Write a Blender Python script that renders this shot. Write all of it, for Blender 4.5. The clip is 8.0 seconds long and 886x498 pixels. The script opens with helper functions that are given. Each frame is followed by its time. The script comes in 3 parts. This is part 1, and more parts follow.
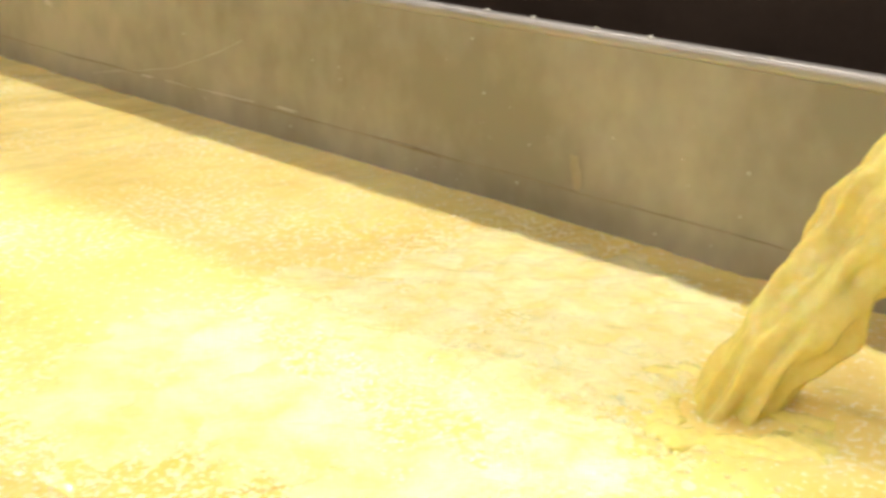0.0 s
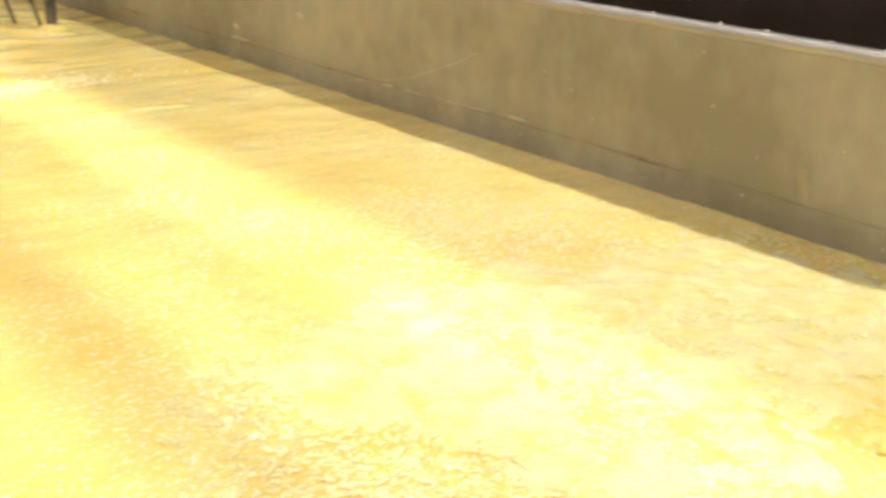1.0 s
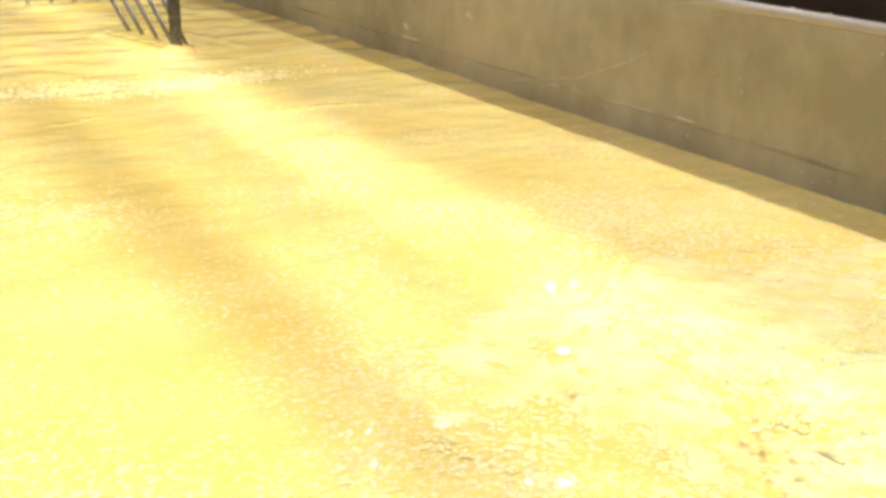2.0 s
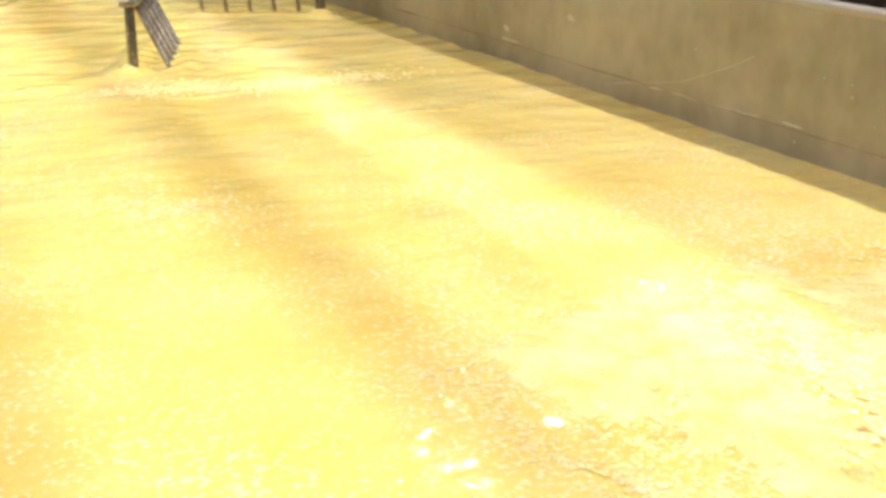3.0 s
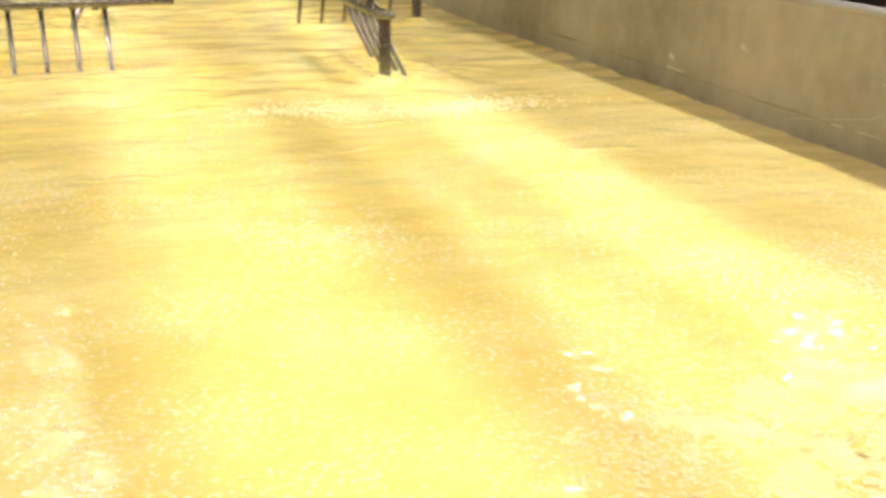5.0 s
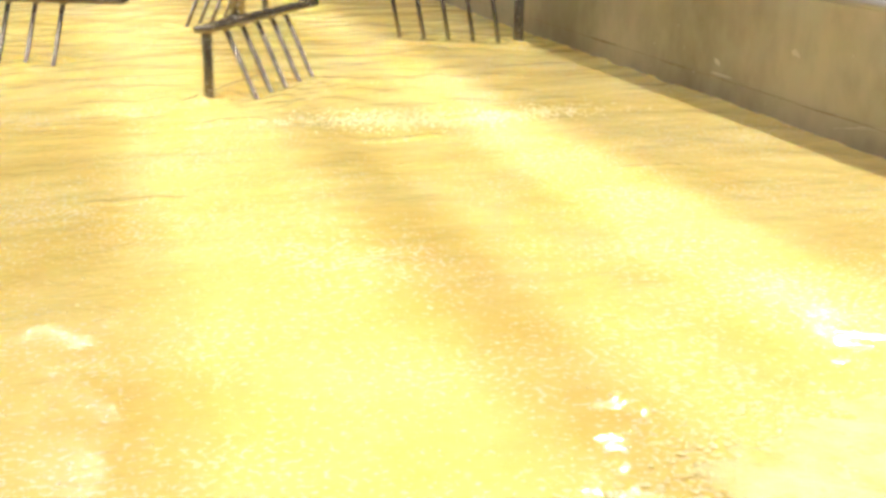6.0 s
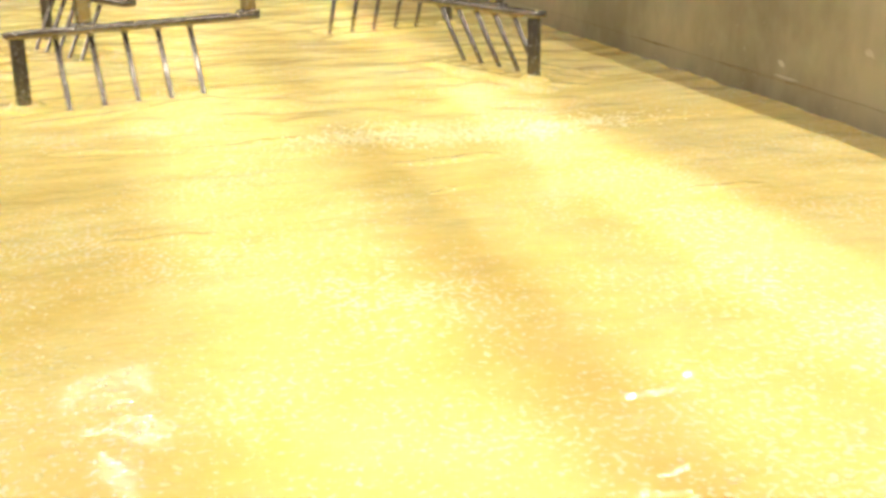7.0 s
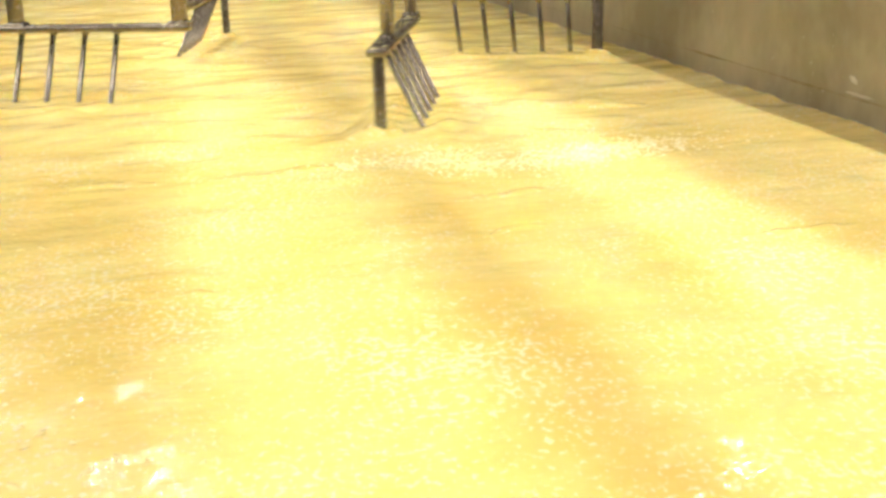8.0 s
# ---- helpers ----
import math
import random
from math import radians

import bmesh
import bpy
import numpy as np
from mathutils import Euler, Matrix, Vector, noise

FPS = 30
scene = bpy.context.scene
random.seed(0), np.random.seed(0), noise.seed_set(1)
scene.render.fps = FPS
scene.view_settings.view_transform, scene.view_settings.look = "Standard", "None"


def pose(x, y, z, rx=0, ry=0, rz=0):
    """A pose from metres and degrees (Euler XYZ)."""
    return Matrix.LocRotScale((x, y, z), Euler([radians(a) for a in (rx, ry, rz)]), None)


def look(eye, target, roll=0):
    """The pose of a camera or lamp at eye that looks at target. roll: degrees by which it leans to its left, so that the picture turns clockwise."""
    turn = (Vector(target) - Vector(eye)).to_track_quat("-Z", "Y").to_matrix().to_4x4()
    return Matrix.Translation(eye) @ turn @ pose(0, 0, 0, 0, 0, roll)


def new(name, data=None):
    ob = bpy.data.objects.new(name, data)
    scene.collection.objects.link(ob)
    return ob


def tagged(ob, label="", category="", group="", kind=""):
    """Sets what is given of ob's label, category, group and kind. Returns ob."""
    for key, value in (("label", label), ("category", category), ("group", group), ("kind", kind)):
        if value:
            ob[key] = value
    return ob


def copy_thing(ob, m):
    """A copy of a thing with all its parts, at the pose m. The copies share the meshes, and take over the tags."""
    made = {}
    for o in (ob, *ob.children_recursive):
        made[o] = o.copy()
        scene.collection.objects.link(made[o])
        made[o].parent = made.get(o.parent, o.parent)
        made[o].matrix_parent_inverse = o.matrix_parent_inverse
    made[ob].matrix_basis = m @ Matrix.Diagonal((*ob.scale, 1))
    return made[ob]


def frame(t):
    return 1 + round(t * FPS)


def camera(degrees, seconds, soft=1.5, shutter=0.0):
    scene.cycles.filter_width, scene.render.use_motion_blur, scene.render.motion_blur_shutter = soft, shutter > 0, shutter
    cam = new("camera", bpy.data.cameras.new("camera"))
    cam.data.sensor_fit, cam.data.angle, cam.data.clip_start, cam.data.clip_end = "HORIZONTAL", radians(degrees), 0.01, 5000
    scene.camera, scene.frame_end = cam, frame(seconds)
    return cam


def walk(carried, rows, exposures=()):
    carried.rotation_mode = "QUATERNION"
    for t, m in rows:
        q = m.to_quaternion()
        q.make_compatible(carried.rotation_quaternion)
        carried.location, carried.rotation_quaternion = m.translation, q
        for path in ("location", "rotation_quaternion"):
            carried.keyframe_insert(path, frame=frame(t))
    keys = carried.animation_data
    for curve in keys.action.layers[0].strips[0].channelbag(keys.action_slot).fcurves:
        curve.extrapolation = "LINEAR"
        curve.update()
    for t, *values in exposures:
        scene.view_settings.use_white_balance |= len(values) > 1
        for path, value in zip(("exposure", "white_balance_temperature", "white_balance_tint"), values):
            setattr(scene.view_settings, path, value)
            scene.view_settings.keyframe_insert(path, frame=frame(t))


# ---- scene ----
# ---- camera ----
cam = camera(40.9, 8.0, soft=3.2, shutter=0.5)
PATH = [
    (0.0, look((0.000, 0.000, 0.700), (2.116, 1.864, -0.324), 1.89)),
    (0.5, look((-0.039, -0.032, 0.695), (1.906, 2.024, -0.302), 1.31)),
    (1.0, look((-0.072, -0.056, 0.690), (1.657, 2.192, -0.292), 0.96)),
    (1.5, look((-0.098, -0.071, 0.685), (1.445, 2.306, -0.298), 0.81)),
    (2.0, look((-0.119, -0.078, 0.681), (1.295, 2.382, -0.292), 0.46)),
    (2.2, look((-0.125, -0.079, 0.679), (1.249, 2.405, -0.292), 0.44)),
    (3.3, look((-0.147, -0.053, 0.670), (1.025, 2.538, -0.286), 0.40)),
    (3.5, look((-0.149, -0.042, 0.668), (0.991, 2.565, -0.281), 0.44)),
    (3.7, look((-0.150, -0.031, 0.666), (0.950, 2.595, -0.280), 0.49)),
    (4.0, look((-0.149, -0.010, 0.664), (0.901, 2.638, -0.275), 0.51)),
    (4.3, look((-0.148, 0.015, 0.662), (0.863, 2.681, -0.272), 0.56)),
    (4.5, look((-0.146, 0.034, 0.661), (0.848, 2.707, -0.271), 0.67)),
    (4.7, look((-0.143, 0.055, 0.659), (0.811, 2.745, -0.264), 0.81)),
    (5.8, look((-0.119, 0.204, 0.652), (0.760, 2.924, -0.260), 0.78)),
    (6.0, look((-0.113, 0.238, 0.650), (0.741, 2.965, -0.264), 0.54)),
    (6.2, look((-0.107, 0.274, 0.649), (0.733, 3.001, -0.279), 0.27)),
    (6.5, look((-0.096, 0.332, 0.647), (0.702, 3.071, -0.280), -0.16)),
    (6.8, look((-0.084, 0.394, 0.645), (0.691, 3.145, -0.268), -0.63)),
    (7.0, look((-0.076, 0.439, 0.644), (0.682, 3.194, -0.271), -0.97)),
    (7.2, look((-0.067, 0.486, 0.643), (0.667, 3.249, -0.267), -1.20)),
    (7.5, look((-0.054, 0.561, 0.641), (0.650, 3.333, -0.263), -1.37)),
    (7.8, look((-0.040, 0.640, 0.639), (0.647, 3.419, -0.261), -1.42)),
    (8.0, look((-0.030, 0.697, 0.638), (0.652, 3.475, -0.265), -1.46)),
]
walk(cam, PATH)

# ---- plan, in metres: milk level is z = 0, the vat runs along y ----
WALL_X, LEFT_X, NEAR_Y, FAR_Y = 1.722, -0.98, -1.1, 9.6
RIM_Z = 0.348
AXIS = (0.479, 4.734)
# the first arm's bearing in degrees, by seconds; the paddle speed wavers a little
BEARINGS = ((0.0, 178.0), (1.5, 132.5), (2.0, 118.5), (3.5, 72.8), (4.5, 40.8), (6.0, -12.0), (6.5, -30.0), (7.0, -49.5), (7.5, -69.5), (8.0, -88.0))
ARM_OFF = (1.4, -90.0, -172.9, -272.8)                  # the four arms, not quite square
FORK_OUT, FORK_BEARING, FORK_LONG = (1.067, 0.0), -22.9, 0.517
FIRST_GAP, GAP, BAR_TAIL = 0.108, 0.1023, 0.231
TINE_LEAN = 0.467
BAR_Z = 0.212
POUR = (1.25, 0.66)

# ---- world and lights ----
world = bpy.data.worlds.new("world")
scene.world = world
world.use_nodes = True
world.node_tree.nodes["Background"].inputs[0].default_value = (1.0, 0.9, 0.78, 1)
world.node_tree.nodes["Background"].inputs[1].default_value = 0.02
scene.view_settings.exposure = 0.0


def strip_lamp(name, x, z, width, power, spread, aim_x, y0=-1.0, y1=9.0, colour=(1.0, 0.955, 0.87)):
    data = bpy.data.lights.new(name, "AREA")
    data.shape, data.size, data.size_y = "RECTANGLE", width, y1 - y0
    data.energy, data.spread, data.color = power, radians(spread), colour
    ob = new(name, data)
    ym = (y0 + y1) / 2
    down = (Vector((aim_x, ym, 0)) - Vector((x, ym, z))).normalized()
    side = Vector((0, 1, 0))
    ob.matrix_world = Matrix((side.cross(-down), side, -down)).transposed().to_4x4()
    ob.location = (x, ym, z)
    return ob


KEY_X, KEY_Z = 2.63, 2.93
strip_lamp("key_lamp", KEY_X, KEY_Z, 0.16, 142, 160, 0.9, -2.6, 4.5)
# Added narrow-spread lights lay the bright bands on the milk; no fitting known.
strip_lamp("added_band_light", 0.96, 2.15, 0.27, 8.8, 7, 0.96)
strip_lamp("added_band_light", 0.66, 2.15, 0.20, 3.0, 6, 0.66)
strip_lamp("added_band_light", 0.19, 2.15, 0.40, 8.2, 8, 0.19)
# Added soft fill from the left, placed so the milk doesn't mirror it.
strip_lamp("added_side_fill", -2.5, 2.9, 1.2, 415, 180, 0.6, -3.0, 9.5)
# Added fill that lifts the far milk; no such lamp is known.
strip_lamp("added_far_fill", 0.1, 2.6, 1.2, 25, 60, 0.1, 3.6, 9.0)
for x, y, wide, power in ((-0.32, 6.4, 0.10, 11), (-0.95, 7.2, 0.10, 11), (-0.25, 7.0, 0.08, 7), (2.7, 5.7, 0.08, 4), (6.4, 8.6, 0.13, 40), (6.0, 16.8, 0.15, 14), (0.8, 16.4, 0.12, 4)):
    strip_lamp("ceiling_panel", x, 2.7, wide, power, 180, x, y - wide / 2, y + wide / 2)


# ---- materials ----
def material(name, base, rough, metal=0.0):
    m = bpy.data.materials.new(name)
    m.use_nodes = True
    b = m.node_tree.nodes["Principled BSDF"]
    b.inputs["Base Color"].default_value = (*base, 1)
    b.inputs["Roughness"].default_value = rough
    b.inputs["Metallic"].default_value = metal
    return m, m.node_tree.nodes, m.node_tree.links, b


def mottled(name, one, two, scale, rough, metal=0.0, bump=0.0, fine=60.0, stretch=(1, 1, 1), rough_var=0.1, glow=0.0, choppy=0.5, fleck=0.2, curds=None):
    """Two tones mixed by coarse noise, fine grain in the gloss and the relief."""
    m, n, l, b = material(name, one, rough, metal)
    co = n.new("ShaderNodeTexCoord")
    mp = n.new("ShaderNodeMapping")
    mp.inputs["Scale"].default_value = stretch
    l.new(co.outputs["Object"], mp.inputs["Vector"])
    a = n.new("ShaderNodeTexNoise")
    a.inputs["Scale"].default_value, a.inputs["Detail"].default_value = scale, 6
    g = n.new("ShaderNodeTexNoise")
    g.inputs["Scale"].default_value, g.inputs["Detail"].default_value, g.inputs["Roughness"].default_value = fine, 4, choppy
    l.new(mp.outputs[0], a.inputs["Vector"])
    l.new(mp.outputs[0], g.inputs["Vector"])
    ramp = n.new("ShaderNodeMapRange")
    ramp.inputs["From Min"].default_value, ramp.inputs["From Max"].default_value = 0.38, 0.62
    blend = n.new("ShaderNodeMix")
    blend.inputs[0].default_value = fleck
    c = n.new("ShaderNodeTexNoise")
    c.inputs["Scale"].default_value, c.inputs["Detail"].default_value = scale * 11, 5
    l.new(mp.outputs[0], c.inputs["Vector"])
    l.new(a.outputs["Fac"], blend.inputs[2])
    l.new(c.outputs["Fac"], blend.inputs[3])
    l.new(blend.outputs[0], ramp.inputs["Value"])
    mix = n.new("ShaderNodeMix")
    mix.data_type = "RGBA"
    mix.inputs[6].default_value, mix.inputs[7].default_value = (*one, 1), (*two, 1)
    l.new(ramp.outputs[0], mix.inputs[0])
    tone = mix.outputs[2]
    if curds:
        # pale grains, thick in some patches and thin in others
        e = n.new("ShaderNodeTexNoise")
        e.inputs["Scale"].default_value, e.inputs["Detail"].default_value = 95, 2
        p = n.new("ShaderNodeTexNoise")
        p.inputs["Scale"].default_value, p.inputs["Detail"].default_value = 2.6, 3
        add = n.new("ShaderNodeMath")
        add.operation = "MULTIPLY_ADD"
        add.inputs[1].default_value = 0.45
        pick = n.new("ShaderNodeMapRange")
        pick.inputs["From Min"].default_value, pick.inputs["From Max"].default_value = 0.78, 0.90
        for q in (e, p):
            l.new(mp.outputs[0], q.inputs["Vector"])
        l.new(p.outputs["Fac"], add.inputs[0])
        l.new(e.outputs["Fac"], add.inputs[2])
        l.new(add.outputs[0], pick.inputs["Value"])
        grain = n.new("ShaderNodeMix")
        grain.data_type = "RGBA"
        grain.inputs[7].default_value = (*curds, 1)
        l.new(pick.outputs[0], grain.inputs[0])
        l.new(tone, grain.inputs[6])
        tone = grain.outputs[2]
    l.new(tone, b.inputs["Base Color"])
    rr = n.new("ShaderNodeMapRange")
    rr.inputs["To Min"].default_value, rr.inputs["To Max"].default_value = rough - rough_var, rough + rough_var
    l.new(g.outputs["Fac"], rr.inputs["Value"])
    l.new(rr.outputs[0], b.inputs["Roughness"])
    if glow:
        b.inputs["IOR"].default_value = 1.35
        b.inputs["Specular IOR Level"].default_value = 0.15
        b.inputs["Subsurface Weight"].default_value = 1.0
        b.inputs["Subsurface Radius"].default_value = (1.0, 0.7, 0.25)
        b.inputs["Subsurface Scale"].default_value = glow
    if bump:
        bp = n.new("ShaderNodeBump")
        bp.inputs["Strength"].default_value, bp.inputs["Distance"].default_value = 1.0, bump
        l.new(g.outputs["Fac"], bp.inputs["Height"])
        l.new(bp.outputs[0], b.inputs["Normal"])
    return m


BUBBLE = mottled("bubble", (0.88, 0.75, 0.32), (0.92, 0.84, 0.50), 30.0, 0.06, rough_var=0.02)
MILK = mottled("milk", (0.79, 0.595, 0.172), (0.84, 0.685, 0.255), 3.4, 0.07, rough_var=0.02, glow=0.005, fleck=0.3, curds=(0.89, 0.79, 0.45))


def ripple_relief(m):
    """Long low ripples over all the milk, and a fine shiver in drifting patches."""
    n, l = m.node_tree.nodes, m.node_tree.links
    b = n["Principled BSDF"]
    b.inputs["Specular IOR Level"].default_value = 0.36
    co = n.new("ShaderNodeTexCoord")
    heights = []
    for scale, stretch, detail, high in ((3.6, (0.7, 1.3, 1), 3, 0.0125), (21.0, (0.8, 1.1, 1), 2, 0.0011), (72.0, (0.8, 1.1, 1), 1, 0.0012)):
        mp = n.new("ShaderNodeMapping")
        mp.inputs["Scale"].default_value = stretch
        t = n.new("ShaderNodeTexNoise")
        t.inputs["Scale"].default_value, t.inputs["Detail"].default_value = scale, detail
        l.new(co.outputs["Object"], mp.inputs["Vector"])
        l.new(mp.outputs[0], t.inputs["Vector"])
        k = n.new("ShaderNodeMath")
        k.operation = "MULTIPLY"
        k.inputs[1].default_value = high
        l.new(t.outputs["Fac"], k.inputs[0])
        heights.append(k)
    patch = n.new("ShaderNodeTexNoise")
    patch.inputs["Scale"].default_value = 1.7
    l.new(co.outputs["Object"], patch.inputs["Vector"])
    pick = n.new("ShaderNodeMapRange")
    pick.inputs["From Min"].default_value, pick.inputs["From Max"].default_value = 0.42, 0.60
    l.new(patch.outputs["Fac"], pick.inputs["Value"])
    shiver = n.new("ShaderNodeMath")
    shiver.operation = "MULTIPLY"
    l.new(heights[2].outputs[0], shiver.inputs[0])
    # the left side of the vat is all a-shiver
    apart = n.new("ShaderNodeSeparateXYZ")
    l.new(co.outputs["Object"], apart.inputs[0])
    side = n.new("ShaderNodeMapRange")
    side.inputs["From Min"].default_value, side.inputs["From Max"].default_value = 0.30, -0.05
    l.new(apart.outputs["X"], side.inputs["Value"])
    most = n.new("ShaderNodeMath")
    most.operation = "MAXIMUM"
    half = n.new("ShaderNodeMath")
    half.operation = "MULTIPLY"
    half.inputs[1].default_value = 0.6
    l.new(pick.outputs[0], half.inputs[0])
    l.new(half.outputs[0], most.inputs[0])
    l.new(side.outputs[0], most.inputs[1])
    l.new(most.outputs[0], shiver.inputs[1])
    total = heights[0]
    for other in (heights[1], shiver):
        add = n.new("ShaderNodeMath")
        l.new(total.outputs[0], add.inputs[0])
        l.new(other.outputs[0], add.inputs[1])
        total = add
    bp = n.new("ShaderNodeBump")
    bp.inputs["Strength"].default_value, bp.inputs["Distance"].default_value = 1.0, 1.0
    l.new(total.outputs[0], bp.inputs["Height"])
    l.new(bp.outputs[0], b.inputs["Normal"])


ripple_relief(MILK)
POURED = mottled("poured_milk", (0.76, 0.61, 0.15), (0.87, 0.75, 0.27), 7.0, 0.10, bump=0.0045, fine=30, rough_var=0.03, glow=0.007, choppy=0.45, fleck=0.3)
FOAM = mottled("foam", (0.84, 0.68, 0.25), (0.91, 0.81, 0.45), 12.0, 0.16, bump=0.004, fine=85, glow=0.006, choppy=0.65)
CURD = mottled("curd", (0.85, 0.71, 0.27), (0.88, 0.76, 0.36), 30.0, 0.12, bump=0.001, fine=200, rough_var=0.05)
STEEL = mottled("steel", (0.300, 0.271, 0.208), (0.480, 0.440, 0.355), 2.3, 0.46, 0.72, 0.0012, 9, (1, 0.8, 0.6), 0.12)
RIM = mottled("rim_steel", (0.34, 0.315, 0.295), (0.44, 0.41, 0.385), 9.0, 0.42, 0.7, 0.0006, 90, (1, 0.2, 1), 0.06)
BAR = mottled("stirrer_steel", (0.19, 0.165, 0.135), (0.30, 0.27, 0.23), 12.0, 0.25, 0.85, 0.0004, 120)
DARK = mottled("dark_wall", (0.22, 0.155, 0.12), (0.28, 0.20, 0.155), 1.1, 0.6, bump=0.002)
PALE = mottled("pale_reflector_wall", (0.62, 0.57, 0.47), (0.70, 0.65, 0.55), 1.1, 0.4, bump=0.001)
FLOOR = mottled("floor_tile", (0.22, 0.16, 0.12), (0.28, 0.205, 0.155), 1.6, 0.35, bump=0.002)
WELD = mottled("weld", (0.20, 0.15, 0.08), (0.34, 0.28, 0.18), 20.0, 0.55, 0.4, 0.001, 160)


BROWN = mottled("dried_brown", (0.36, 0.29, 0.17), (0.42, 0.36, 0.24), 30.0, 0.5, 0.4)
SPLASH_AND_GLINT = mottled("dried_milk_and_glint", (0.52, 0.49, 0.42), (0.60, 0.57, 0.50), 40.0, 0.35, 0.2, bump=0.0004, fine=300)

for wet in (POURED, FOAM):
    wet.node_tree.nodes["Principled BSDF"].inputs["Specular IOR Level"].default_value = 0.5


# ---- mesh helpers ----
def mesh_of(bm, name, mat, smooth=True):
    me = bpy.data.meshes.new(name)
    bmesh.ops.recalc_face_normals(bm, faces=bm.faces[:])
    bm.to_mesh(me)
    bm.free()
    me.materials.append(mat)
    if smooth:
        me.polygons.foreach_set("use_smooth", [True] * len(me.polygons))
    return me


def part(name, bm, mat, parent=None, label="", smooth=True):
    ob = new(name, mesh_of(bm, name, mat, smooth))
    ob.parent = parent
    if label:
        ob["label"] = label
    return ob


def box(x0, x1, y0, y1, z0, z1, bevel=0.0, cuts=2):
    bm = bmesh.new()
    bmesh.ops.create_cube(bm, size=1.0, matrix=Matrix.Translation(((x0 + x1) / 2, (y0 + y1) / 2, (z0 + z1) / 2)) @ Matrix.Diagonal((x1 - x0, y1 - y0, z1 - z0, 1)))
    if bevel:
        bmesh.ops.bevel(bm, geom=bm.edges[:], offset=bevel, segments=cuts, affect="EDGES", profile=0.5)
    return bm


def tube(points, radii, sides=14, bm=None, cap=True):
    """A round rod along points, with a radius (or two, across) at each."""
    bm = bm or bmesh.new()
    pts = [Vector(p) for p in points]
    rings = []
    ref = Vector((0, 0, 1)) if abs((pts[-1] - pts[0]).normalized().z) < 0.9 else Vector((1, 0, 0))
    for i, p in enumerate(pts):
        d = (pts[min(i + 1, len(pts) - 1)] - pts[max(i - 1, 0)]).normalized()
        u = ref.cross(d).normalized()
        v = d.cross(u)
        r = radii[i] if isinstance(radii, (list, tuple)) else radii
        ru, rv = r if isinstance(r, (list, tuple)) else (r, r)
        rings.append([bm.verts.new(p + u * math.cos(a) * ru + v * math.sin(a) * rv) for a in (2 * math.pi * k / sides for k in range(sides))])
    for a, b in zip(rings, rings[1:]):
        for k in range(sides):
            bm.faces.new((a[k], a[(k + 1) % sides], b[(k + 1) % sides], b[k]))
    if cap:
        bm.faces.new(list(reversed(rings[0])))
        bm.faces.new(rings[-1])
    return bm


# ---- the room ----
tagged(part("floor", box(-7, 9, -6, 20, -1.15, -1.05), FLOOR), "dark wet tiled dairy floor", "floor", kind="structure")
tagged(part("ceiling", box(-7, 9, -6, 20, 3.0, 3.1), DARK), "dark painted dairy ceiling", "ceiling", kind="structure")
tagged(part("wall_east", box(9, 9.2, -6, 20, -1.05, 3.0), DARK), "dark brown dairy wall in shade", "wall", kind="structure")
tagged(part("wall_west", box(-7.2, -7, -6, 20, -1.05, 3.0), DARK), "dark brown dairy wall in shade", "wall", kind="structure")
# Unseen end wall, coloured pale so the far milk reflects brighter.
tagged(part("wall_north", box(-7.2, 9.2, 20, 20.2, -1.05, 3.0), PALE), "unseen dairy end wall, pale to brighten milk reflections", "wall", kind="structure")
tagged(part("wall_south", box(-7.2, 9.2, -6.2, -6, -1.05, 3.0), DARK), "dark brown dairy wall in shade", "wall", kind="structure")


